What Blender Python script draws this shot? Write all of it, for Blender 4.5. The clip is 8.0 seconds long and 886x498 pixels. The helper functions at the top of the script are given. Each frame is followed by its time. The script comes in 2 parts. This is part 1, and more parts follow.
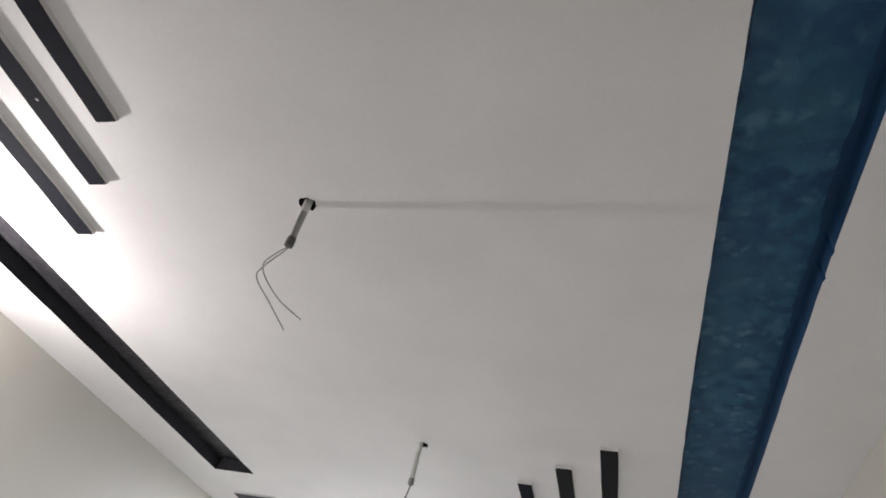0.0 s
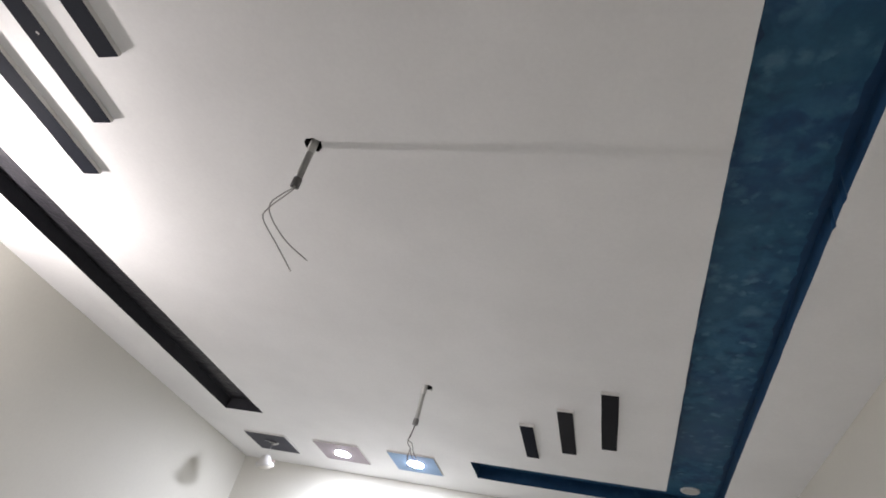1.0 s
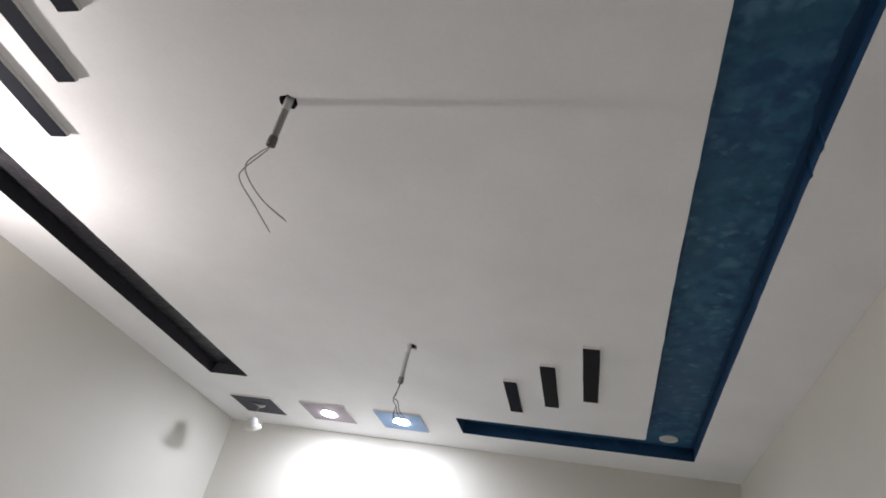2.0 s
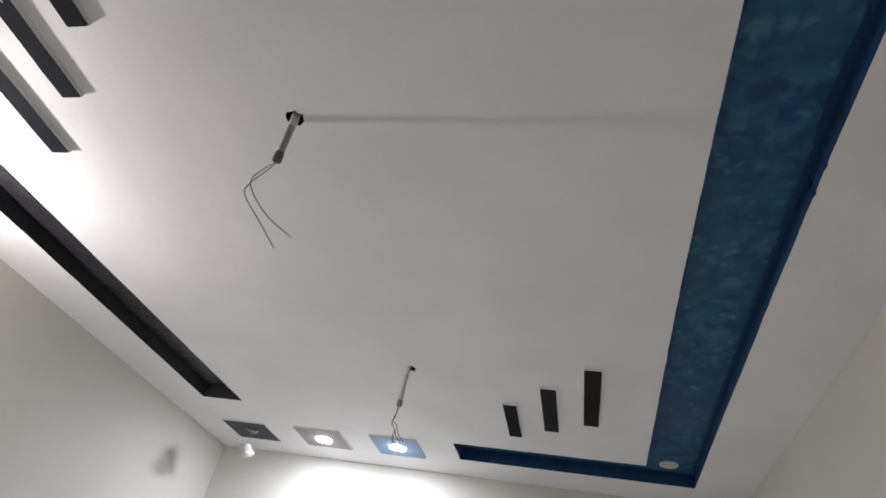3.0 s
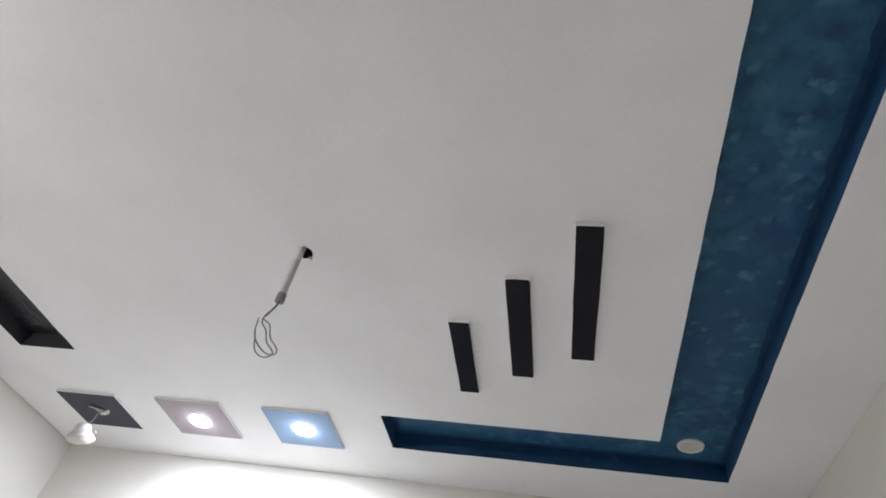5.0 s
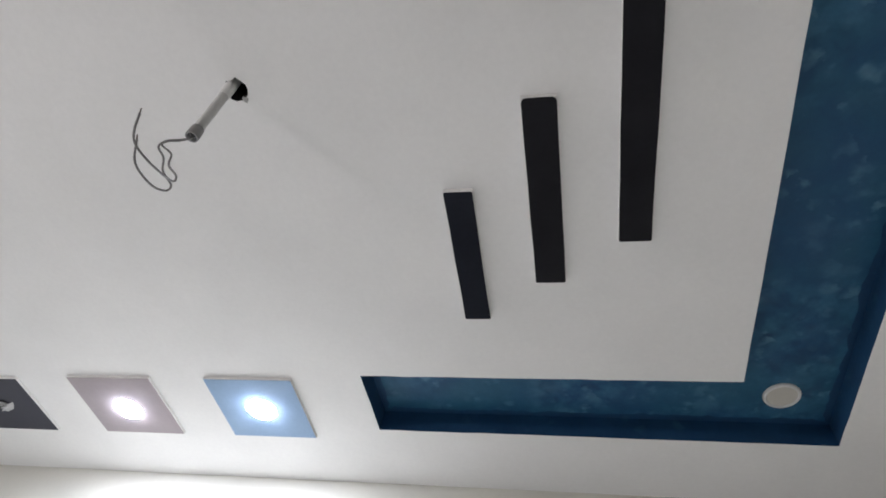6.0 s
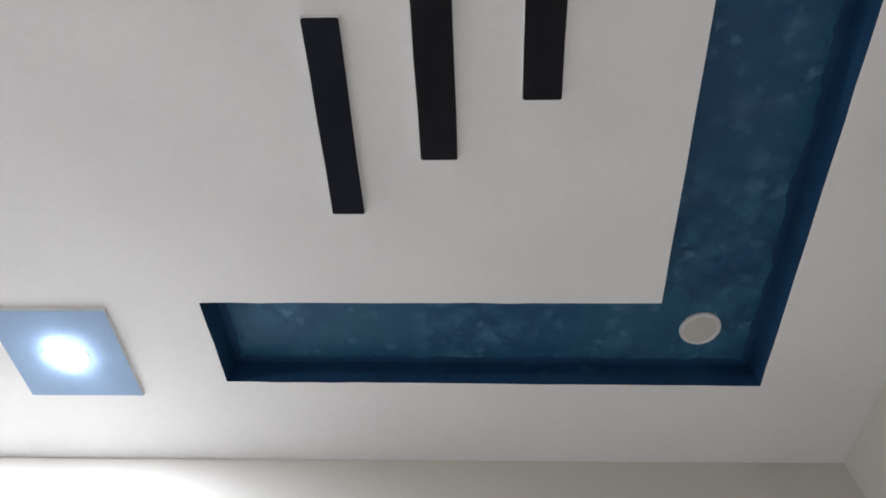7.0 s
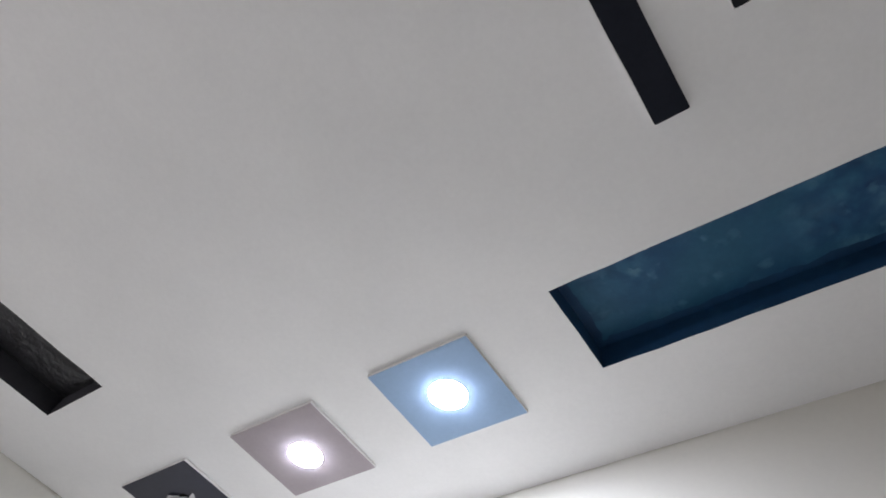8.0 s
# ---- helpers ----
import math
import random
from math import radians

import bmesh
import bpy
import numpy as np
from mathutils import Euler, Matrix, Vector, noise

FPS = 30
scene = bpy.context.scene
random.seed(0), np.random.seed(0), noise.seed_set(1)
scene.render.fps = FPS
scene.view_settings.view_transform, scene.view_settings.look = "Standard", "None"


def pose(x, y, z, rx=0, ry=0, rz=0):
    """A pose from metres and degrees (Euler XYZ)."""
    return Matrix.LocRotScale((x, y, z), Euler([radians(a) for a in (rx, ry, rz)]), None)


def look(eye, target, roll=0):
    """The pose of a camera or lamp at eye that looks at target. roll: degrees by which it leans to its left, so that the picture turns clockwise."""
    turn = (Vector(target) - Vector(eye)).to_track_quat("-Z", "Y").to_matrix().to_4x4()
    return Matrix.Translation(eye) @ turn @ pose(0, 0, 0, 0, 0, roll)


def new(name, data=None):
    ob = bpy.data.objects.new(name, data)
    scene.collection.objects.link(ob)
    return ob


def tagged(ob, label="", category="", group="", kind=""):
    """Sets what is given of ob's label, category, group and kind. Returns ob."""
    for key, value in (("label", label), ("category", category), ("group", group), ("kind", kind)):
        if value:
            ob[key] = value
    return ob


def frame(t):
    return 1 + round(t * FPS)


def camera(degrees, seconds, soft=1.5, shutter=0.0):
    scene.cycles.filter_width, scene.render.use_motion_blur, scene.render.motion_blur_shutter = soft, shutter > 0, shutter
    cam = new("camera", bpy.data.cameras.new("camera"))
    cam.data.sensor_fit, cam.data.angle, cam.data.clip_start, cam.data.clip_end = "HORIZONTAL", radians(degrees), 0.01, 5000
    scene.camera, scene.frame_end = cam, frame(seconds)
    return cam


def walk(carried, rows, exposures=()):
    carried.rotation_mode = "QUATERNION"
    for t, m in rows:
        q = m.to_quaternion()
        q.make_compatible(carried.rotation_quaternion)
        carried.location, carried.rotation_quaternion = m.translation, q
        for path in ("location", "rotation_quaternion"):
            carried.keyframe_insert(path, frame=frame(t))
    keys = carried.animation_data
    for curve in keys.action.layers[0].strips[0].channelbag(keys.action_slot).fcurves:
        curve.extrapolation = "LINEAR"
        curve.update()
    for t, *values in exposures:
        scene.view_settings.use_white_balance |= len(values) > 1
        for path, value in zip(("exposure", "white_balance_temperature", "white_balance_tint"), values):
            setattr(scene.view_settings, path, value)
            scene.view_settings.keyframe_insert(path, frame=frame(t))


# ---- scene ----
cam = camera(73.2, 8.0, soft=1.75)
PATH = [
    (0, (0.6, 0.375, 1.64), (0.087, 1.76, 2.988), 15.1),
    (0.5, (0.597, 0.392, 1.631), (0.087, 1.849, 2.902), 14.7),
    (1, (0.601, 0.395, 1.627), (0.071, 1.887, 2.85), 15.4),
    (1.5, (0.59, 0.404, 1.617), (0.11, 1.97, 2.765), 12.7),
    (1.7, (0.602, 0.408, 1.626), (0.141, 1.992, 2.756), 12.3),
    (2.8, (0.576, 0.415, 1.597), (0.093, 1.947, 2.789), 13.0),
    (3, (0.561, 0.43, 1.594), (0.121, 1.957, 2.808), 12.4),
    (3.5, (0.571, 0.611, 1.593), (0.318, 2.167, 2.823), 8.5),
    (4, (0.64, 0.997, 1.589), (0.211, 2.464, 2.879), 11.6),
    (4.5, (0.559, 1.372, 1.58), (0.218, 2.752, 2.986), 11.6),
    (4.7, (0.552, 1.498, 1.613), (0.2, 2.893, 3.003), 12.9),
    (5.8, (0.493, 2.391, 1.65), (0.122, 3.567, 3.225), 12.8),
    (6, (0.475, 2.513, 1.677), (0.115, 3.677, 3.262), 12.4),
    (6.5, (0.499, 2.783, 1.708), (0.315, 3.855, 3.386), 6.1),
    (7, (0.509, 2.979, 1.75), (0.454, 4.069, 3.426), 2.3),
    (7.2, (0.464, 3.055, 1.744), (0.367, 4.123, 3.432), 2.0),
    (7.5, (0.349, 3.099, 1.755), (0.015, 4.075, 3.468), 6.9),
    (8, (0.223, 3.143, 1.723), (-0.504, 3.89, 3.43), 13.3),
]
walk(cam, [(t, look(eye, target, roll)) for t, eye, target, roll in PATH],
     exposures=[(0, 0.95, 6620, 16), (0.5, 0.97, 6620, 16), (1.5, 0.85, 6600, 16), (3, 0.67, 6580, 16), (3.5, 0.93, 6620, 17), (4.5, 1.03, 6520, 16), (6.0, 1.06, 6460, 15), (6.5, 1.12, 6460, 15),
                (7.0, 1.10, 6500, 16), (7.5, 1.09, 6480, 16), (8, 0.73, 6420, 17)])


# ---------------------------------------------------------------- light
world = bpy.data.worlds.new("dark_outside")
world.use_nodes = True
world.node_tree.nodes["Background"].inputs[0].default_value = (0.5, 0.55, 0.6, 1)
world.node_tree.nodes["Background"].inputs[1].default_value = 0.02
scene.world = world
BULB, DOWNLIGHT = 660.0, 420.0

# ---------------------------------------------------------------- plan
TOP = 2.85          # underside of the false ceiling
DEEP = 0.075        # depth of the painted recesses
FAR, BACK = 4.415, -1.6


def left_x(y):
    return -1.972 + 0.038 * (y - 2.1)


def right_x(y):
    return 1.516 + 0.027 * (y - 1.8)


# ---------------------------------------------------------------- materials
def material(name, base, rough=0.6, vary=0.12, scale=3.0, fine=60.0, bump=0.15, second=None, metal=0.0, depth=0.002, spots=None, gloss=0.5):
    """A painted or moulded surface: broad patches, fine grain and fine relief, in metres."""
    m = bpy.data.materials.new(name)
    m.use_nodes = True
    nt = m.node_tree
    n, l = nt.nodes, nt.links
    bsdf = n["Principled BSDF"]
    bsdf.inputs["Roughness"].default_value = rough
    bsdf.inputs["Metallic"].default_value = metal
    bsdf.inputs["Specular IOR Level"].default_value = gloss
    co = n.new("ShaderNodeTexCoord")
    big, small = n.new("ShaderNodeTexNoise"), n.new("ShaderNodeTexNoise")
    big.inputs["Scale"].default_value, big.inputs["Detail"].default_value = scale, 5
    small.inputs["Scale"].default_value, small.inputs["Detail"].default_value = fine, 4
    for t in (big, small):
        l.new(co.outputs["Object"], t.inputs["Vector"])
    ramp = n.new("ShaderNodeValToRGB")
    other = second or tuple(c * (1 - vary) for c in base)
    ramp.color_ramp.elements[0].position, ramp.color_ramp.elements[1].position = 0.32, 0.68
    ramp.color_ramp.elements[0].color, ramp.color_ramp.elements[1].color = (*other, 1), (*base, 1)
    l.new(big.outputs["Fac"], ramp.inputs["Fac"])
    mix = n.new("ShaderNodeMix")
    mix.data_type, mix.blend_type = "RGBA", "MULTIPLY"
    mix.inputs["Factor"].default_value = min(1.0, vary)
    l.new(ramp.outputs["Color"], mix.inputs["A"])
    l.new(small.outputs["Fac"], mix.inputs["B"])
    out = mix.outputs["Result"]
    if spots:
        colour, size, low, amount = spots
        warp = n.new("ShaderNodeMix")
        warp.data_type, warp.blend_type = "RGBA", "LINEAR_LIGHT"
        warp.inputs["Factor"].default_value = 0.02
        wn = n.new("ShaderNodeTexNoise")
        wn.inputs["Scale"].default_value, wn.inputs["Detail"].default_value = 35.0, 3
        l.new(co.outputs["Object"], wn.inputs["Vector"])
        l.new(co.outputs["Object"], warp.inputs["A"])
        l.new(wn.outputs["Color"], warp.inputs["B"])
        vor = n.new("ShaderNodeTexVoronoi")
        vor.inputs["Scale"].default_value = size
        l.new(warp.outputs["Result"], vor.inputs["Vector"])
        dab = n.new("ShaderNodeMapRange")
        dab.interpolation_type = "SMOOTHSTEP"
        dab.inputs["From Min"].default_value, dab.inputs["From Max"].default_value = 0.75, 0.05
        l.new(vor.outputs["Distance"], dab.inputs["Value"])
        pick = n.new("ShaderNodeSeparateColor")
        l.new(vor.outputs["Color"], pick.inputs["Color"])
        some = n.new("ShaderNodeMapRange")
        some.inputs["From Min"].default_value, some.inputs["From Max"].default_value, some.inputs["To Max"].default_value = low, 1.0, amount
        l.new(pick.outputs["Red"], some.inputs["Value"])
        sr = n.new("ShaderNodeMath")
        sr.operation = "MULTIPLY"
        l.new(dab.outputs["Result"], sr.inputs[0])
        l.new(some.outputs["Result"], sr.inputs[1])
        zone, patch = n.new("ShaderNodeTexNoise"), n.new("ShaderNodeMapRange")
        zone.inputs["Scale"].default_value, zone.inputs["Detail"].default_value = 4.5, 2
        patch.inputs["From Min"].default_value, patch.inputs["From Max"].default_value, patch.inputs["To Min"].default_value = 0.38, 0.62, 0.24
        l.new(co.outputs["Object"], zone.inputs["Vector"])
        l.new(zone.outputs["Fac"], patch.inputs["Value"])
        both = n.new("ShaderNodeMath")
        both.operation = "MULTIPLY"
        l.new(sr.outputs["Value"], both.inputs[0])
        l.new(patch.outputs["Result"], both.inputs[1])
        over = n.new("ShaderNodeMix")
        over.data_type = "RGBA"
        l.new(both.outputs["Value"], over.inputs["Factor"])
        l.new(out, over.inputs["A"])
        over.inputs["B"].default_value = (*colour, 1)
        out = over.outputs["Result"]
    l.new(out, bsdf.inputs["Base Color"])
    rr = n.new("ShaderNodeMapRange")
    rr.inputs["To Min"].default_value, rr.inputs["To Max"].default_value = max(0.05, rough - 0.1), min(1.0, rough + 0.1)
    l.new(big.outputs["Fac"], rr.inputs["Value"])
    l.new(rr.outputs["Result"], bsdf.inputs["Roughness"])
    add = n.new("ShaderNodeMath")
    add.operation = "MULTIPLY_ADD"
    add.inputs[1].default_value = 0.5
    l.new(small.outputs["Fac"], add.inputs[0])
    l.new(big.outputs["Fac"], add.inputs[2])
    bp = n.new("ShaderNodeBump")
    bp.inputs["Strength"].default_value, bp.inputs["Distance"].default_value = bump, depth
    l.new(add.outputs["Value"], bp.inputs["Height"])
    l.new(bp.outputs["Normal"], bsdf.inputs["Normal"])
    return m


def sponged(name):
    """Teal over navy, dabbed on with a sponge: broad smooth pools, overlapping soft-edged dabs and small pale touches."""
    m = bpy.data.materials.new(name)
    m.use_nodes = True
    n, l = m.node_tree.nodes, m.node_tree.links
    bsdf = n["Principled BSDF"]
    co = n.new("ShaderNodeTexCoord").outputs["Object"]

    def noise(scale, detail=3.0, vector=co, rough=0.5):
        t = n.new("ShaderNodeTexNoise")
        t.inputs["Scale"].default_value, t.inputs["Detail"].default_value, t.inputs["Roughness"].default_value = scale, detail, rough
        l.new(vector, t.inputs["Vector"])
        return t

    def reach(value, a, b, lo=0.0, hi=1.0):
        r = n.new("ShaderNodeMapRange")
        r.interpolation_type = "SMOOTHSTEP"
        for key, v in zip(("From Min", "From Max", "To Min", "To Max"), (a, b, lo, hi)):
            r.inputs[key].default_value = v
        l.new(value, r.inputs["Value"])
        return r.outputs["Result"]

    def times(a, b):
        k = n.new("ShaderNodeMath")
        k.operation = "MULTIPLY"
        l.new(a, k.inputs[0])
        l.new(b, k.inputs[1])
        return k.outputs["Value"]

    def blend(factor, a, b):
        k = n.new("ShaderNodeMix")
        k.data_type = "RGBA"
        l.new(factor, k.inputs["Factor"])
        for socket, v in (("A", a), ("B", b)):
            if isinstance(v, tuple):
                k.inputs[socket].default_value = (*v, 1)
            else:
                l.new(v, k.inputs[socket])
        return k.outputs["Result"]

    def warped(scale, amount):
        k = n.new("ShaderNodeMix")
        k.data_type, k.blend_type = "RGBA", "LINEAR_LIGHT"
        k.inputs["Factor"].default_value = amount
        l.new(co, k.inputs["A"])
        l.new(noise(scale, 3).outputs["Color"], k.inputs["B"])
        return k.outputs["Result"]

    def cells(scale, vector):
        v = n.new("ShaderNodeTexVoronoi")
        v.inputs["Scale"].default_value = scale
        l.new(vector, v.inputs["Vector"])
        s = n.new("ShaderNodeSeparateColor")
        l.new(v.outputs["Color"], s.inputs["Color"])
        return s.outputs["Red"], v.outputs["Distance"]

    pools = noise(2.3, 2).outputs["Fac"]
    tint = blend(reach(noise(3.4, 3).outputs["Fac"], 0.35, 0.65), NAVY_BLUE, TEAL)
    tone = noise(17.0, 2.5, warped(9.0, 0.05), 0.45).outputs["Fac"]
    dabs = blend(times(reach(tone, 0.42, 0.66), reach(pools, 0.38, 0.62, 0.15, 1.0)), tint, DAB)
    gaps = blend(times(reach(tone, 0.46, 0.30), reach(pools, 0.40, 0.64, 0.05, 0.65)), dabs, UNDER)
    painted = gaps
    for scale, twist, least, zone, most in ((12.0, 0.045, 0.30, 3.6, 0.55), (19.0, 0.030, 0.45, 4.4, 0.72), (30.0, 0.020, 0.66, 5.2, 0.75)):
        bright, near = cells(scale, warped(scale * 1.3, twist))
        touch = times(times(reach(bright, least, 1.0), reach(near, 0.62, 0.12)), reach(noise(zone, 2).outputs["Fac"], 0.38, 0.60, 0.08, most))
        painted = blend(touch, painted, PALE)
    grain = noise(80.0, 4).outputs["Fac"]
    l.new(blend(reach(grain, 0.25, 0.75, 0.0, 0.18), painted, UNDER), bsdf.inputs["Base Color"])
    l.new(reach(pools, 0.3, 0.7, 0.42, 0.60), bsdf.inputs["Roughness"])
    bsdf.inputs["Specular IOR Level"].default_value = 0.3
    bp = n.new("ShaderNodeBump")
    bp.inputs["Strength"].default_value, bp.inputs["Distance"].default_value = 0.35, 0.003
    k = n.new("ShaderNodeMath")
    k.operation = "MULTIPLY_ADD"
    k.inputs[1].default_value = 0.4
    l.new(grain, k.inputs[0])
    l.new(tone, k.inputs[2])
    l.new(k.outputs["Value"], bp.inputs["Height"])
    l.new(bp.outputs["Normal"], bsdf.inputs["Normal"])
    return m


UNDER, NAVY_BLUE, TEAL, DAB, PALE = (0.010, 0.046, 0.120), (0.014, 0.076, 0.178), (0.019, 0.104, 0.186), (0.033, 0.132, 0.236), (0.105, 0.245, 0.370)


def glowing(name, colour, strength):
    m = bpy.data.materials.new(name)
    m.use_nodes = True
    b = m.node_tree.nodes["Principled BSDF"]
    b.inputs["Base Color"].default_value = (0.8, 0.8, 0.8, 1)
    b.inputs["Emission Color"].default_value = (*colour, 1)
    b.inputs["Emission Strength"].default_value = strength
    return m


WHITE = material("ceiling_emulsion", (0.90, 0.895, 0.885), 0.62, 0.07, 2.6, 90, 0.12)
WALL = material("wall_emulsion", (0.585, 0.569, 0.510), 0.7, 0.06, 1.3, 70, 0.14)
BLUE = sponged("blue_sponged_paint")
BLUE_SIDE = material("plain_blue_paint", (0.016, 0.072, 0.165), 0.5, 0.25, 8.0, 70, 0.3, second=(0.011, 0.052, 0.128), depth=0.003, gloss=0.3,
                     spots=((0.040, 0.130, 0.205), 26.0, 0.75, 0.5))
# One black paint on both: glare on the sides is in their lighter colour.
BLACK_GLARE = material("black_paint_with_glare", (0.054, 0.054, 0.062), 0.7, 0.25, 12.0, 60, 0.6, second=(0.043, 0.043, 0.050), depth=0.005, gloss=0.12)
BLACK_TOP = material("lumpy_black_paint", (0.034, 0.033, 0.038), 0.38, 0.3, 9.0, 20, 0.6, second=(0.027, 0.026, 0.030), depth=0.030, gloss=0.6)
BLACK = material("black_satin_paint", (0.021, 0.021, 0.025), 0.6, 0.2, 8.0, 90, 0.2, second=(0.015, 0.015, 0.018), gloss=0.07)
SLATE = material("slate_black_paint", (0.024, 0.027, 0.036), 0.75, 0.2, 8.0, 90, 0.2, second=(0.018, 0.020, 0.028), gloss=0.03)
NAVY = material("charcoal_paint", (0.054, 0.056, 0.076), 0.5, 0.2, 9.0, 90, 0.2, gloss=0.25)
MAUVE = material("mauve_grey_paint", (0.44, 0.39, 0.405), 0.75, 0.1, 6.0, 90, 0.15, gloss=0.03)
SKY = material("light_blue_paint", (0.35, 0.49, 0.68), 0.75, 0.1, 6.0, 90, 0.15, gloss=0.03)
BOARD = material("gypsum_edge", (0.80, 0.79, 0.77), 0.75, 0.08, 12, 160, 0.25)
PLASTER = material("torn_gypsum", (0.52, 0.52, 0.51), 0.9, 0.2, 40, 250, 0.6)
# Near-black that paints in the shade inside holes and open pipe ends.
HOLLOW_SHADE = material("painted_hollow_shade", (0.02, 0.018, 0.02), 0.9, 0.2, 20, 100, 0.2)
PVC = material("grey_white_pvc", (0.43, 0.43, 0.415), 0.45, 0.15, 25, 200, 0.1)
PVC_PALE = material("pale_grey_pvc", (0.60, 0.60, 0.585), 0.45, 0.15, 25, 200, 0.1)
PVC_WHITE = material("white_pvc", (0.74, 0.74, 0.72), 0.4, 0.1, 25, 200, 0.1)
PVC_DARK = material("dusty_grey_pvc", (0.17, 0.165, 0.16), 0.55, 0.2, 25, 200, 0.1)
PVC_DUSTY = material("mid_grey_pvc", (0.27, 0.265, 0.26), 0.5, 0.2, 25, 200, 0.1)
WIRE = material("grey_insulation", (0.20, 0.195, 0.19), 0.5, 0.2, 30, 200, 0.1)
WIRE_PALE = material("pale_grey_insulation", (0.40, 0.39, 0.375), 0.5, 0.2, 30, 200, 0.1)
COPPER = material("dull_bare_copper", (0.24, 0.20, 0.18), 0.45, 0.2, 60, 200, 0.1, metal=1.0)
PLASTIC = material("white_plastic", (0.78, 0.77, 0.75), 0.35, 0.05, 10, 120, 0.05)
PLASTIC_DULL = material("dull_white_plastic", (0.60, 0.59, 0.57), 0.5, 0.1, 12, 120, 0.05)
CREAM = material("cream_diffuser", (0.66, 0.63, 0.57), 0.4, 0.06, 14, 120, 0.05)
STEEL = material("spring_steel", (0.55, 0.55, 0.55), 0.3, 0.1, 30, 200, 0.1, metal=1.0)
RED = material("pinkish_clip", (0.72, 0.56, 0.53), 0.45, 0.1, 30, 200, 0.1)
# Floor is out of view; this near-white lifts bounced light on the ceiling.
FLOOR = material("pale_bounce_floor", (0.85, 0.84, 0.82), 0.35, 0.12, 2.5, 80, 0.08)
LENS = glowing("lit_diffuser", (0.82, 0.89, 1.0), DOWNLIGHT)
GLOBE = glowing("lit_globe", (1.0, 0.975, 0.965), BULB)


# ---------------------------------------------------------------- builders
def part(name, bm, mat, parent=None, label="", smooth=False):
    """Links a bmesh as one mesh object, under a thing if one is given."""
    mesh = bpy.data.meshes.new(name)
    bmesh.ops.recalc_face_normals(bm, faces=bm.faces[:])
    for f in bm.faces:
        f.smooth = smooth
    bm.to_mesh(mesh)
    bm.free()
    mesh.materials.append(mat)
    ob = new(name, mesh)
    if parent:
        ob.parent = parent
        ob.matrix_parent_inverse = parent.matrix_basis.inverted()
    if label:
        ob["label"] = label
    return ob


def prism(outline, z0, z1, bevel=0.0):
    """A solid with the given outline, from z0 up to z1."""
    bm = bmesh.new()
    low = bm.faces.new([bm.verts.new((x, y, z0)) for x, y in outline])
    up = bmesh.ops.extrude_face_region(bm, geom=[low])["geom"]
    bmesh.ops.translate(bm, verts=[v for v in up if isinstance(v, bmesh.types.BMVert)], vec=(0, 0, z1 - z0))
    if bevel:
        bmesh.ops.bevel(bm, geom=bm.edges[:], offset=bevel, segments=2, affect="EDGES", profile=0.5)
    return bm


def wobbly(points, step=0.06, amount=0.0012, seed=0):
    """A closed outline with its straight sides cut up and made slightly uneven."""
    rng, out = random.Random(seed), []
    for (x0, y0), (x1, y1) in zip(points, points[1:] + points[:1]):
        run = math.hypot(x1 - x0, y1 - y0)
        count = max(1, round(run / step))
        nx, ny = -(y1 - y0) / run, (x1 - x0) / run
        for k in range(count):
            f, off = k / count, (rng.gauss(0, amount) if k else 0)
            out.append((x0 + f * (x1 - x0) + nx * off, y0 + f * (y1 - y0) + ny * off))
    return out


def sheet(outer, holes, z):
    """A flat sheet with holes."""
    bm = bmesh.new()
    edges = []
    for loop in (outer, *holes):
        vs = [bm.verts.new((x, y, z)) for x, y in loop]
        edges += [bm.edges.new((a, b)) for a, b in zip(vs, vs[1:] + vs[:1])]
    bmesh.ops.triangle_fill(bm, use_beauty=True, use_dissolve=False, edges=edges, normal=(0, 0, -1))
    return bm


def hollow(outline, z0, z1):
    """The sides and the top of a recess, open below."""
    bm = bmesh.new()
    low = [bm.verts.new((x, y, z0)) for x, y in outline]
    top = [bm.verts.new((x, y, z1)) for x, y in outline]
    for k in range(len(low)):
        j = (k + 1) % len(low)
        bm.faces.new((low[k], low[j], top[j], top[k]))
    bmesh.ops.triangle_fill(bm, use_beauty=True, edges=[bm.edges.get((top[k], top[(k + 1) % len(top)])) for k in range(len(top))])
    return bm


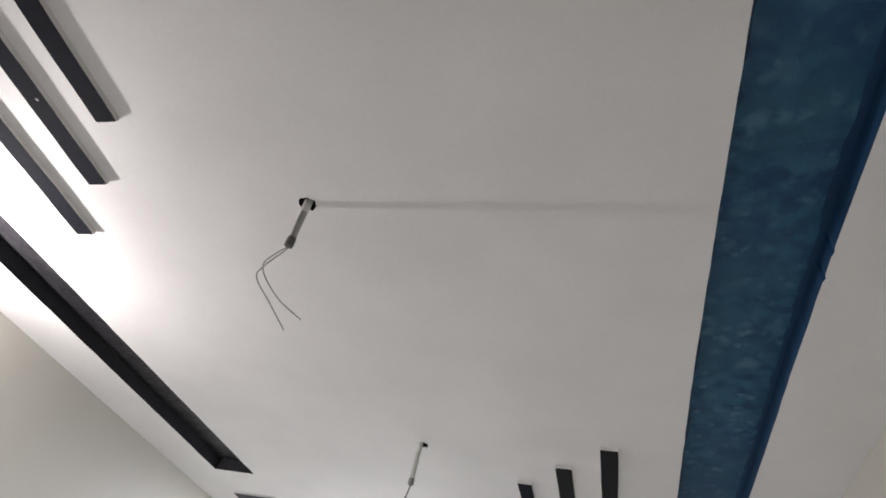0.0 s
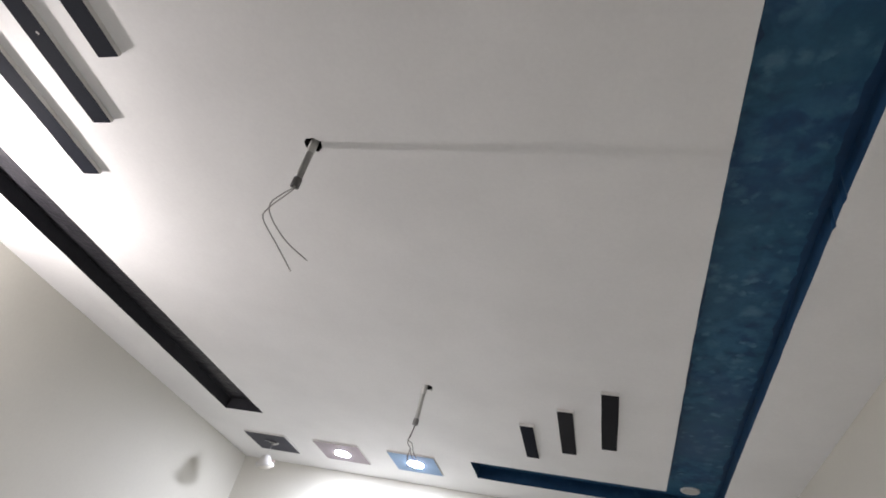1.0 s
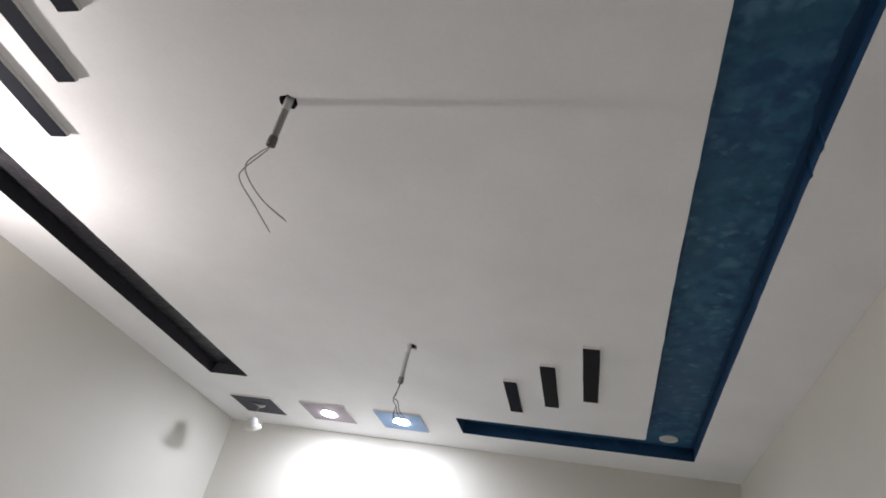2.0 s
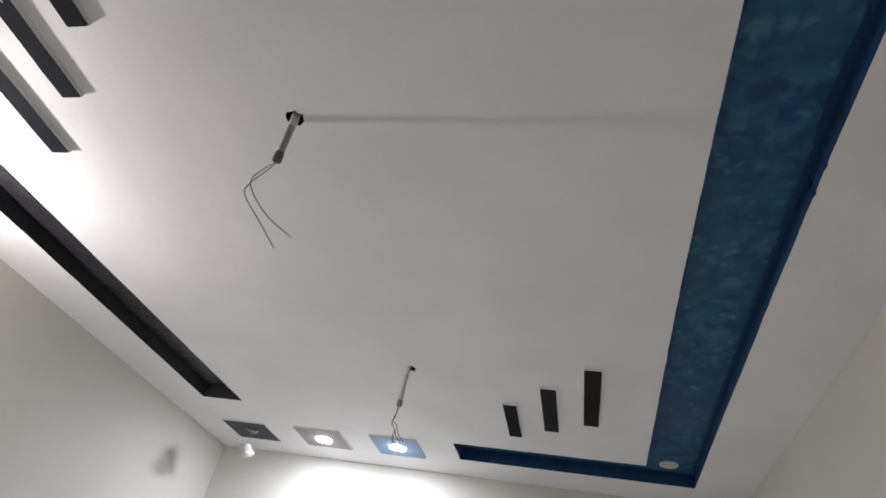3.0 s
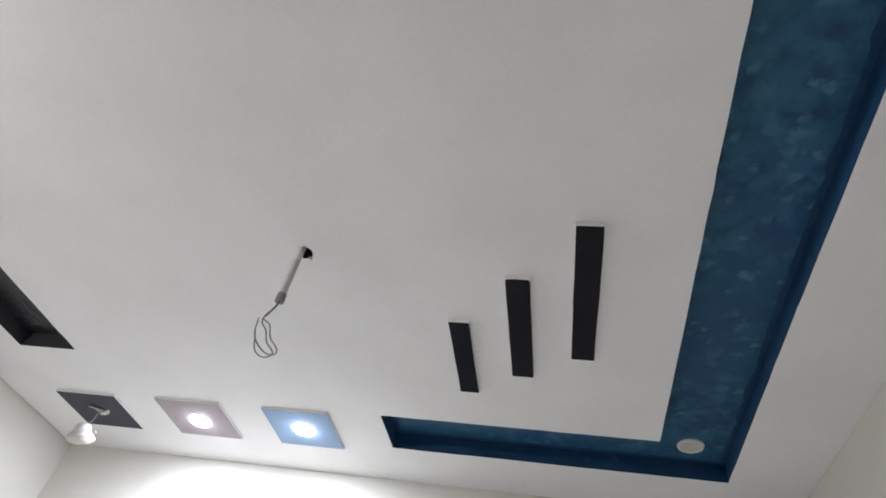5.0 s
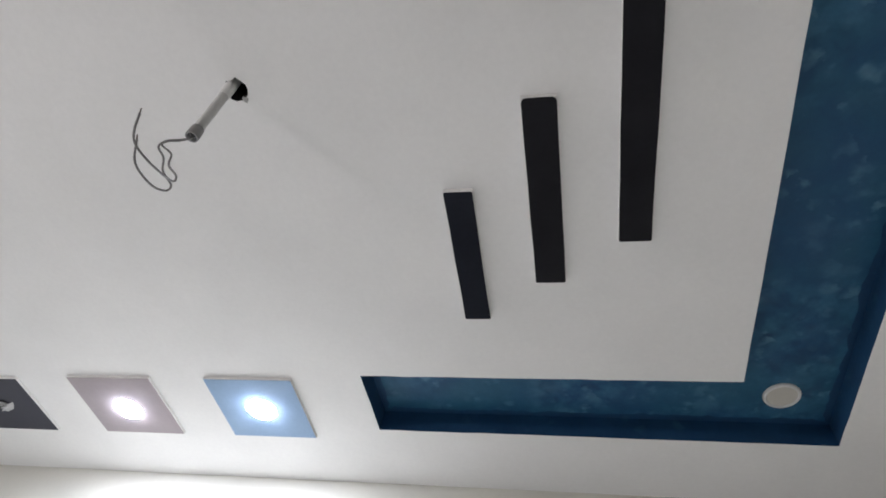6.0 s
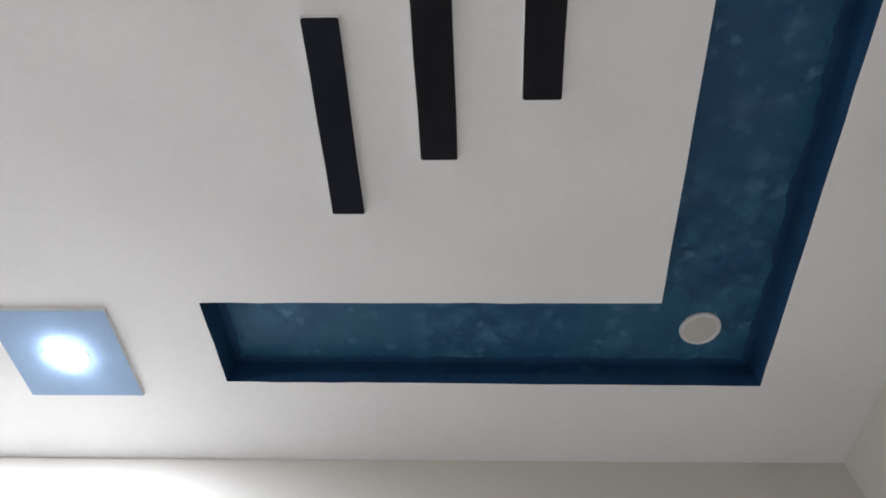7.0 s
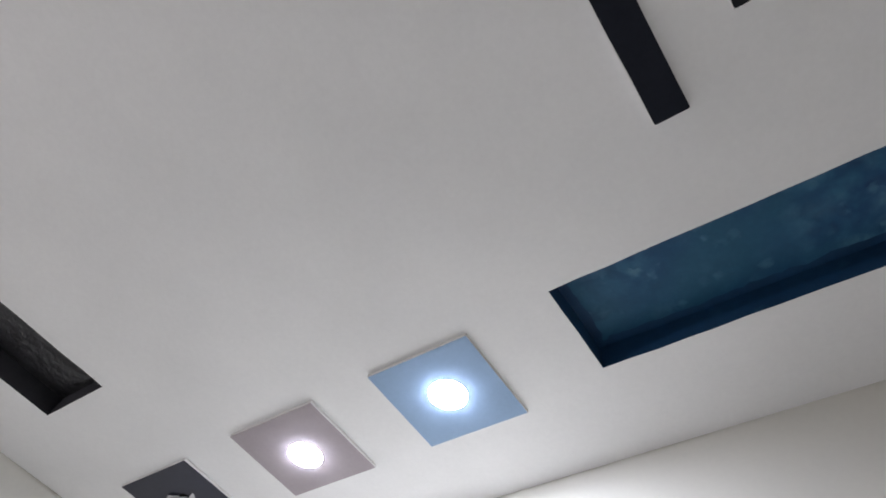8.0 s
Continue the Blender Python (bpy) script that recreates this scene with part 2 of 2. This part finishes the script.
def channel(outline, z0, z1, band, seed):
    """A recess open below with an uneven band of the side colour along its top's edge: faces of slot 0 are the top, of
    slot 1 the sides and the band.
    """
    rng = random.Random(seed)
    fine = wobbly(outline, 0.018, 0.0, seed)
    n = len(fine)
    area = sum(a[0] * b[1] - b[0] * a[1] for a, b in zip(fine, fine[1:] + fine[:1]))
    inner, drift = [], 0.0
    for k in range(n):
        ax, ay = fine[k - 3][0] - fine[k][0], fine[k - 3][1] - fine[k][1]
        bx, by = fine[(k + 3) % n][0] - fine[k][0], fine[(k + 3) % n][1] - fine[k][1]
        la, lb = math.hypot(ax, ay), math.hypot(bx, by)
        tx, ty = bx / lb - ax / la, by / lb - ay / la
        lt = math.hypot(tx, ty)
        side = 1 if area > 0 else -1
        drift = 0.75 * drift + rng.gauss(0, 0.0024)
        d = max(0.010, band + drift + rng.gauss(0, 0.0014))
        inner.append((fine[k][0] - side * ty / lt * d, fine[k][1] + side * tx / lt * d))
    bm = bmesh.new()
    low, top, band_edge = ([bm.verts.new((x, y, z)) for x, y in loop] for loop, z in ((fine, z0), (fine, z1), (inner, z1)))
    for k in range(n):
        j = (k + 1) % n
        for quad in ((low[k], low[j], top[j], top[k]), (top[k], top[j], band_edge[j], band_edge[k])):
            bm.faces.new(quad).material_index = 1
    edges = [bm.edges.get((band_edge[k], band_edge[(k + 1) % n])) for k in range(n)]
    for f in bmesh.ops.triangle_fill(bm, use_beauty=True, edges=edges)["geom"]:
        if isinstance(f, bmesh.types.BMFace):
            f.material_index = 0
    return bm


def lathe(profile, segments=32, m=None):
    """A turned body from (radius, z) pairs, about z."""
    bm = bmesh.new()
    rings = []
    for r, z in profile:
        if r < 1e-6:
            rings.append([bm.verts.new((0, 0, z))])
        else:
            rings.append([bm.verts.new((r * math.cos(2 * math.pi * k / segments), r * math.sin(2 * math.pi * k / segments), z)) for k in range(segments)])
    for a, b in zip(rings, rings[1:]):
        for k in range(segments):
            j = (k + 1) % segments
            quad = [a[k % len(a)], a[j % len(a)], b[j % len(b)], b[k % len(b)]]
            quad = [v for n, v in enumerate(quad) if v not in quad[:n]]
            if len(quad) > 2:
                bm.faces.new(quad)
    if m is not None:
        bmesh.ops.transform(bm, matrix=m, verts=bm.verts[:])
    return bm


def smooth_line(points, per=8):
    """A Catmull-Rom line through the points."""
    p = [Vector(q) for q in points]
    p = [2 * p[0] - p[1], *p, 2 * p[-1] - p[-2]]
    out = []
    for a, b, c, d in zip(p, p[1:], p[2:], p[3:]):
        for k in range(per):
            t = k / per
            out.append(0.5 * (2 * b + (c - a) * t + (2 * a - 5 * b + 4 * c - d) * t * t + (3 * b - a - 3 * c + d) * t ** 3))
    return out + [p[-2]]


def tube(line, radius, sides=8):
    """A round wire or bar along a line."""
    bm = bmesh.new()
    rings, side = [], Vector((0.3, 0.5, 0.8))
    for k, q in enumerate(line):
        ahead = (line[min(k + 1, len(line) - 1)] - line[max(k - 1, 0)]).normalized()
        side = (side - ahead * side.dot(ahead)).normalized()
        other = ahead.cross(side)
        rings.append([bm.verts.new(q + radius * (math.cos(2 * math.pi * s / sides) * side + math.sin(2 * math.pi * s / sides) * other)) for s in range(sides)])
    for a, b in zip(rings, rings[1:]):
        for s in range(sides):
            bm.faces.new((a[s], a[(s + 1) % sides], b[(s + 1) % sides], b[s]))
    bm.faces.new(rings[0]), bm.faces.new(rings[-1])
    return bm


def along(base, tip):
    """The pose at base whose z points to tip."""
    way = Vector(tip) - Vector(base)
    return Matrix.Translation(base) @ way.to_track_quat("Z", "Y").to_matrix().to_4x4()


def blob(x, y, r, seed, count=14, rough=0.18, stretch=1.0):
    """An uneven closed outline round a point."""
    rng = random.Random(seed)
    return [(x + r * stretch * (1 + rng.uniform(-rough, rough)) * math.cos(2 * math.pi * k / count),
             y + r * (1 + rng.uniform(-rough, rough)) * math.sin(2 * math.pi * k / count)) for k in range(count)]


# ---------------------------------------------------------------- room shell
def channel_x(y, x0, y0, x1, y1):
    return x0 + (x1 - x0) * (y - y0) / (y1 - y0)


BLUE_NEAR, BLACK_NEAR = -0.6, 0.2
blue_outline = wobbly([(0.839, BLUE_NEAR), (1.135, BLUE_NEAR), (1.158, 1.0), (1.170, 1.585), (1.174, 1.603), (1.171, 1.622), (1.174, 1.690), (1.179, 1.704), (1.175, 1.718), (1.188, 2.1), (1.209, 2.6), (1.233, 3.2), (1.274, 4.113),
                       (-0.096, 4.104), (-0.107, 3.845), (0.977, 3.846), (0.950, 3.2), (0.922, 2.6), (0.902, 2.1), (0.887, 1.6), (0.871, 1.0)], 0.07, 0.0007, 4)
black_outline = wobbly([(channel_x(BLACK_NEAR, -1.456, 1.57, -1.356, 3.549), BLACK_NEAR), (-1.356, 3.549), (-1.617, 3.548),
                        (channel_x(BLACK_NEAR, -1.684, 1.77, -1.617, 3.548), BLACK_NEAR)], 0.07, 0.0009, 7)
hole_one = blob(-0.243, 1.437, 0.026, 3, stretch=1.05)
hole_two = blob(-0.191, 2.934, 0.0255, 8, rough=0.16, stretch=1.12)
room = [(left_x(BACK) - 0.1, BACK - 0.1), (right_x(BACK) + 0.1, BACK - 0.1), (right_x(FAR) + 0.1, FAR + 0.1), (left_x(FAR) - 0.1, FAR + 0.1)]
ceiling = part("ceiling", sheet(room, [blue_outline, black_outline, hole_one, hole_two], TOP), WHITE)
tagged(ceiling, "white painted gypsum false ceiling with recessed painted channels", "ceiling", kind="structure")
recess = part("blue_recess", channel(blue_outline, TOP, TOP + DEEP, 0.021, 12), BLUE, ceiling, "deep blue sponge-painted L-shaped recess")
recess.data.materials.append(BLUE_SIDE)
recess = part("black_recess", hollow(black_outline, TOP, TOP + 0.068), BLACK_GLARE, ceiling, "black painted long straight recess with lumpy paint")
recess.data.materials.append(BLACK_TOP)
# Sides take the glare-lightened black, the top the lumpy one.
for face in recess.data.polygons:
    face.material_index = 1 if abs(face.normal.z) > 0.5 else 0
part("cable_hole", hollow(hole_one, TOP, TOP + 0.1), HOLLOW_SHADE, ceiling, "rough hole cut for a conduit, its inner shade painted near-black")
part("cable_hole", hollow(hole_two, TOP, TOP + 0.1), HOLLOW_SHADE, ceiling, "rough hole cut for a conduit, its inner shade painted near-black")
part("torn_edge", prism(blob(-0.177, 2.955, 0.006, 71, count=9, rough=0.35, stretch=1.4), TOP - 0.003, TOP + 0.0005), PLASTER, ceiling, "ragged pale gypsum at a cut hole")
# Unseen slab, added over the false ceiling to keep outside light out.
slab = part("light_stop_slab", prism(room, TOP + 0.13, TOP + 0.25), BOARD)
tagged(slab, "plain unseen slab added to close off light above the false ceiling", "slab", kind="structure")

WT = 0.12


def wall(name, a, b, c, d, label):
    ob = part(name, prism([a, b, c, d], 0, TOP + 0.13), WALL)
    return tagged(ob, label, "wall", kind="structure")


wall("wall_left", (left_x(BACK), BACK), (left_x(FAR), FAR), (left_x(FAR) - WT, FAR), (left_x(BACK) - WT, BACK), "off-white painted plaster side wall, lit by the bulb")
wall("wall_right", (right_x(BACK), BACK), (right_x(BACK) + WT, BACK), (right_x(FAR) + WT, FAR), (right_x(FAR), FAR), "off-white painted plaster side wall")
wall("wall_far", (left_x(FAR) - WT, FAR), (right_x(FAR) + WT, FAR), (right_x(FAR) + WT, FAR + WT), (left_x(FAR) - WT, FAR + WT), "off-white painted plaster wall washed by downlights")
wall("wall_back", (left_x(BACK) - WT, BACK - WT), (right_x(BACK) + WT, BACK - WT), (right_x(BACK) + WT, BACK), (left_x(BACK) - WT, BACK), "off-white painted plaster back wall")
floor = part("floor", prism(room, -0.1, 0), FLOOR)
tagged(floor, "plain floor out of view, near-white to bounce light up", "floor", kind="structure")


# ---------------------------------------------------------------- raised battens
def worn(points, cuts):
    """An outline with its corners slightly rubbed off."""
    out = []
    for k, (p, cut) in enumerate(zip(points, cuts)):
        p, q, r = Vector(p), Vector(points[k - 1]), Vector(points[(k + 1) % len(points)])
        a, b = p + (q - p).normalized() * cut, p + (r - p).normalized() * cut
        out += [tuple(a), tuple((a + b + p) / 3), tuple(b)]
    return out


def batten(x, near, far, width, label, group, seed, thick=0.0150, lean=0.03, cut=0.004, paint=BLACK):
    """A gypsum strip screwed under the ceiling: white edges, black face."""
    def quad(inset):
        return [(x + inset, near + inset), (x + width - inset, near + inset),
                (x + width - inset + lean * (far - near), far - inset), (x + inset + lean * (far - near), far - inset)]
    body = part("ceiling_batten", prism(wobbly(quad(0), 0.09, 0.0006, seed), TOP - thick, TOP - 0.0002), BOARD)
    tagged(body, label, "ceiling batten", group)
    part("painted_face", prism(wobbly(worn(quad(0.0008), (cut, cut, 0.004, 0.004)), 0.09, 0.0008, seed + 50), TOP - thick - 0.0012, TOP - thick + 0.0004), paint, body, "black satin painted underside")
    return body


for x, near, far, width, label, seed in (
        (0.231, 3.203, 3.597, 0.069, "short raised ceiling strip, black face with white edges", 1),
        (0.418, 2.990, 3.475, 0.074, "middle-length raised ceiling strip, black face with white edges", 2),
        (0.609, 2.776, 3.355, 0.074, "long raised ceiling strip, black face with white edges", 3)):
    batten(x, near, far, width, label, "strips beside the blue recess", seed, cut=0.009 if seed == 2 else 0.004, paint=SLATE if seed == 1 else BLACK)
for x, near, far, width, seed in ((-1.168, 0.72, 1.563, 0.070, 4), (-0.960, 0.46, 1.343, 0.068, 5), (-0.776, 0.2, 1.120, 0.069, 6)):
    strip = batten(x, near, far, width, "long raised ceiling strip, black face, shadowed by the bulb", "strips beside the black recess", seed, lean=0.0, paint=SLATE)
    if seed == 5:
        part("paint_chip", prism(blob(-0.920, 1.038, 0.005, 61, count=9, rough=0.3), TOP - 0.0166, TOP - 0.0160), PLASTER, strip, "small pale chip in the paint")


# ---------------------------------------------------------------- square panels
def square(x0, near, x1, far, mat, label, face_label, hole=None, thick=0.0095, lean=0.011):
    def quad(i):
        return [(x0 + i, near + i), (x1 - i, near + i), (x1 - i + lean, far - i), (x0 + i + lean, far - i)]
    low = TOP - thick
    if hole:
        bm = sheet(quad(0.0), [hole], low)
        for edge in [e for e in bm.edges if e.is_boundary]:
            bmesh.ops.translate(bm, vec=(0, 0, TOP - 0.0005 - low), verts=[v for v in bmesh.ops.extrude_edge_only(bm, edges=[edge])["geom"] if isinstance(v, bmesh.types.BMVert)])
    else:
        bm = prism(quad(0), low, TOP - 0.0002)
    body = part("ceiling_panel", bm, BOARD)
    tagged(body, label, "ceiling panel", "square panels in a row")
    if hole:
        face = sheet(quad(0.0008), [hole], low - 0.001)
    else:
        face = prism(quad(0.0008), low - 0.001, low + 0.0004)
    part("painted_face", face, mat, body, face_label)
    return body


torn = blob(-1.482, 4.008, 0.026, 21, count=16, rough=0.3, stretch=1.25)
dark_panel = square(-1.641, 3.875, -1.343, 4.154, NAVY, "square raised panel painted charcoal with a torn hole", "charcoal painted underside", hole=torn)
# A plate coloured as deep shade; the ceiling is closed above it.
part("hole_shade", prism(blob(-1.482, 4.008, 0.036, 22), TOP - 0.006, TOP - 0.001), HOLLOW_SHADE, dark_panel, "near-black plate painted as the shade behind the torn hole")
for cx, cy, sx, sy, turn, seed in ((-1.503, 3.992, 0.029, 0.018, 50, 31), (-1.456, 4.020, 0.038, 0.016, -25, 32), (-1.484, 4.008, 0.018, 0.012, 10, 33)):
    bm = prism([(sx / 0.02 * px, sy / 0.02 * py) for px, py in blob(0, 0, 0.02, seed, rough=0.3)], -0.0015, 0.0015)
    bmesh.ops.transform(bm, matrix=pose(cx, cy, TOP - 0.0128, 14, -10, turn), verts=bm.verts[:])
    part("torn_flap", bm, PLASTER, dark_panel, "torn white gypsum paper")
square(-1.137, 3.862, -0.829, 4.150, MAUVE, "square raised panel painted mauve grey around a downlight", "mauve grey painted underside")
square(-0.633, 3.860, -0.335, 4.147, SKY, "square raised panel painted light blue around a downlight", "light blue painted underside")


# ---------------------------------------------------------------- downlights
def lit_downlight(x, y, z):
    thing = new("downlight")
    thing.matrix_basis = Matrix.Translation((x, y, z))
    tagged(thing, "round white downlight, lit, set in a square panel", "downlight", "lit downlights")
    m = Matrix.Translation((x, y, z))
    part("bezel", lathe([(0.0502, 0.001), (0.0502, -0.0007), (0.0520, -0.0006), (0.0526, 0.001)], 48, m), PLASTIC, thing, smooth=True)
    part("diffuser", lathe([(0, -0.0052), (0.014, -0.0050), (0.026, -0.0045), (0.036, -0.0036), (0.044, -0.0024), (0.0501, -0.0008)], 48, m), LENS, thing, "glowing cool white diffuser", True)
    return thing


lit_downlight(-0.477, 4.003, TOP - 0.0105)
lit_downlight(-0.977, 4.019, TOP - 0.0105)

off = new("downlight")
off.matrix_basis = Matrix.Translation((1.119, 3.984, TOP + DEEP))
tagged(off, "round white downlight, unlit, in the blue recess corner", "downlight")
m = Matrix.Translation((1.119, 3.984, TOP + DEEP))
part("bezel", lathe([(0.041, 0.0), (0.041, -0.006), (0.044, -0.009), (0.049, -0.008), (0.0513, -0.003), (0.0513, 0.0)], 48, m), PLASTIC, off, smooth=True)
part("diffuser", lathe([(0, -0.0072), (0.03, -0.0068), (0.0412, -0.0058)], 48, m), CREAM, off, "cream unlit diffuser", True)

# the one that hangs out of its torn hole by its wire
hang = new("downlight")
hang.matrix_basis = Matrix.Translation((-1.446, 3.952, 2.640))
tagged(hang, "white downlight hanging loose on its wire below the charcoal panel", "downlight")
m = Matrix.Translation((-1.448, 3.952, 2.688)) @ pose(0, 0, 0, 10, -14, 0) @ Matrix.Scale(0.84, 4)
part("housing", lathe([(0, 0.050), (0.024, 0.050), (0.034, 0.046), (0.040, 0.036), (0.044, 0.020), (0.050, 0.006), (0.060, -0.004), (0.066, -0.014)], 40, m), PLASTIC_DULL, hang, smooth=True)
part("bezel", lathe([(0.063, -0.014), (0.068, -0.021), (0.067, -0.029), (0.060, -0.035), (0.054, -0.036)], 40, m), PLASTIC_DULL, hang, smooth=True)
part("diffuser", lathe([(0.0545, -0.036), (0.045, -0.043), (0.028, -0.048), (0, -0.050)], 40, m), CREAM, hang, "unlit milky diffuser", True)
for side in (-1, 1):
    bm = tube(smooth_line([m @ Vector((side * 0.054, 0, -0.002)), m @ Vector((side * 0.063, 0, 0.008)), m @ Vector((side * 0.070, 0, 0.005)), m @ Vector((side * 0.074, 0, -0.008))], 5), 0.004, 6)
    part("spring_clip", bm, STEEL if side < 0 else RED, hang, "" if side < 0 else "spring clip coloured pale pink", True)
part("lead", tube(smooth_line([(-1.484, 4.004, TOP - 0.006), (-1.476, 3.998, 2.805), (-1.468, 3.985, 2.77), m @ Vector((0, 0, 0.049))], 6), 0.0013, 8), PVC, hang, "thin white two-core lead", True)


part("lead_stub", tube(smooth_line([(-1.478, 4.012, TOP - 0.006), (-1.472, 4.016, 2.836), (-1.463, 4.018, 2.828)], 5), 0.0026, 8), PVC_WHITE, dark_panel, "short white wire stub", True)


# ---------------------------------------------------------------- conduits with wires
def conduit(base, tip, label, wires, upper, coupler=0.030, coupler_mat=PVC_DARK, pipe_mat=PVC):
    thing = new("conduit")
    thing.matrix_basis = Matrix.Translation(base)
    tagged(thing, label, "conduit", "conduits for hanging lamps")
    run = (Vector(tip) - Vector(base)).length
    m = along(base, tip)
    part("pipe", lathe([(0.0100, -0.05), (0.0105, 0.0), (0.0105, run - 0.01), (0.0085, run - 0.01), (0.0085, -0.05)], 24, m), pipe_mat, thing, smooth=True)
    part("sleeve", lathe([(0.0107, -0.03), (0.0125, -0.028), (0.0125, upper), (0.0107, upper + 0.003)], 24, m), PVC_WHITE, thing, "white plastic sleeve", True)
    part("coupler", lathe([(0.0107, run - coupler), (0.0128, run - coupler + 0.002), (0.0135, run - 0.004), (0.0130, run), (0.0095, run), (0.0090, run - coupler)], 24, m), coupler_mat, thing, "grey end coupler", True)
    part("mouth_shade", lathe([(0, run - 0.012), (0.0092, run - 0.012)], 24, m), HOLLOW_SHADE, thing, "near-black disc painted as the shade in the open end")
    for line, mat in wires:
        path = smooth_line(line, 8)
        wire = part("wire", tube(path, 0.0019, 8), mat, thing, "thin grey insulated wire", True)
        end = (path[-1] - path[-2]).normalized()
        part("bare_end", tube([path[-1], path[-1] + end * 0.004, path[-1] + end * 0.008], 0.0012, 6), COPPER, wire, "bare copper end")
    return thing


P1, P2 = Vector((-0.262, 1.471, 2.706)), Vector((-0.211, 2.953, 2.664))
conduit((-0.243, 1.437, TOP + 0.005), P1, "short grey conduit stub hanging from the ceiling, two loose wires", [
    ([P1 + Vector((0.003, 0, 0.012)), P1 + Vector((0, 0.002, -0.006)), (-0.300, 1.495, 2.688), (-0.336, 1.506, 2.655), (-0.348, 1.520, 2.625), (-0.320, 1.590, 2.590), (-0.291, 1.658, 2.555)], WIRE_PALE),
    ([P1 + Vector((-0.003, 0, 0.012)), P1 + Vector((-0.003, 0, -0.004)), (-0.305, 1.492, 2.698), (-0.342, 1.510, 2.672), (-0.338, 1.545, 2.645), (-0.305, 1.604, 2.615), (-0.249, 1.649, 2.588)], WIRE_PALE)], 0.032)
conduit((-0.200, 2.924, TOP + 0.005), P2, "short pale conduit stub hanging from the ceiling, tangled wires", [
    ([P2 + Vector((0.003, 0, 0.012)), P2 + Vector((0.001, -0.001, -0.008)), (-0.211, 2.939, 2.620), (-0.211, 2.926, 2.592), (-0.218, 2.928, 2.582), (-0.200, 2.942, 2.572), (-0.182, 2.943, 2.530), (-0.156, 2.950, 2.502), (-0.153, 2.948, 2.482), (-0.148, 2.897, 2.447), (-0.166, 2.868, 2.456), (-0.176, 2.854, 2.478), (-0.169, 2.833, 2.500)], WIRE),
    ([P2 + Vector((-0.003, 0, 0.012)), P2 + Vector((-0.002, 0, -0.006)), (-0.212, 2.938, 2.622), (-0.214, 2.925, 2.592), (-0.214, 2.924, 2.566), (-0.200, 2.937, 2.548), (-0.192, 2.950, 2.522), (-0.173, 2.967, 2.502), (-0.179, 2.971, 2.490), (-0.184, 2.947, 2.470), (-0.183, 2.900, 2.457), (-0.184, 2.871, 2.486)], WIRE)], 0.042, coupler_mat=PVC_DUSTY, pipe_mat=PVC_PALE)

# ---------------------------------------------------------------- wall bulb
BX, BY, BZ = -1.78, 1.49, 2.525
lamp = new("wall_lamp")
lamp.matrix_basis = Matrix.Translation((left_x(BY), BY, BZ))
tagged(lamp, "lit white bulb in a holder on the side wall", "wall lamp")
m = along((left_x(BY), BY, BZ), (BX, BY, BZ))
REACH = BX - left_x(BY) + 0.008     # from the wall to the bulb's tip
part("backplate", lathe([(0, 0.0), (0.038, 0.0), (0.038, 0.008), (0.032, 0.014), (0, 0.014)], 32, m), PLASTIC, lamp, smooth=True)
part("arm", lathe([(0.011, 0.012), (0.011, REACH - 0.13)], 24, m), PLASTIC, lamp, smooth=True)
part("holder", lathe([(0.012, REACH - 0.135), (0.019, REACH - 0.132), (0.019, REACH - 0.093), (0.022, REACH - 0.091), (0.022, REACH - 0.071), (0, REACH - 0.071)], 32, m), PLASTIC, lamp, smooth=True)
part("base", lathe([(0.015, REACH - 0.075), (0.0365, REACH - 0.055), (0.0365, REACH - 0.037), (0.0355, REACH - 0.036)], 32, m), PLASTIC, lamp, "white opaque bulb base", True)
part("globe", lathe([(0, REACH)] + [(0.036 * math.sin(a * math.pi / 14), REACH - 0.036 + 0.036 * math.cos(a * math.pi / 14)) for a in range(1, 8)], 32, m), GLOBE, lamp, "glowing white dome", True)
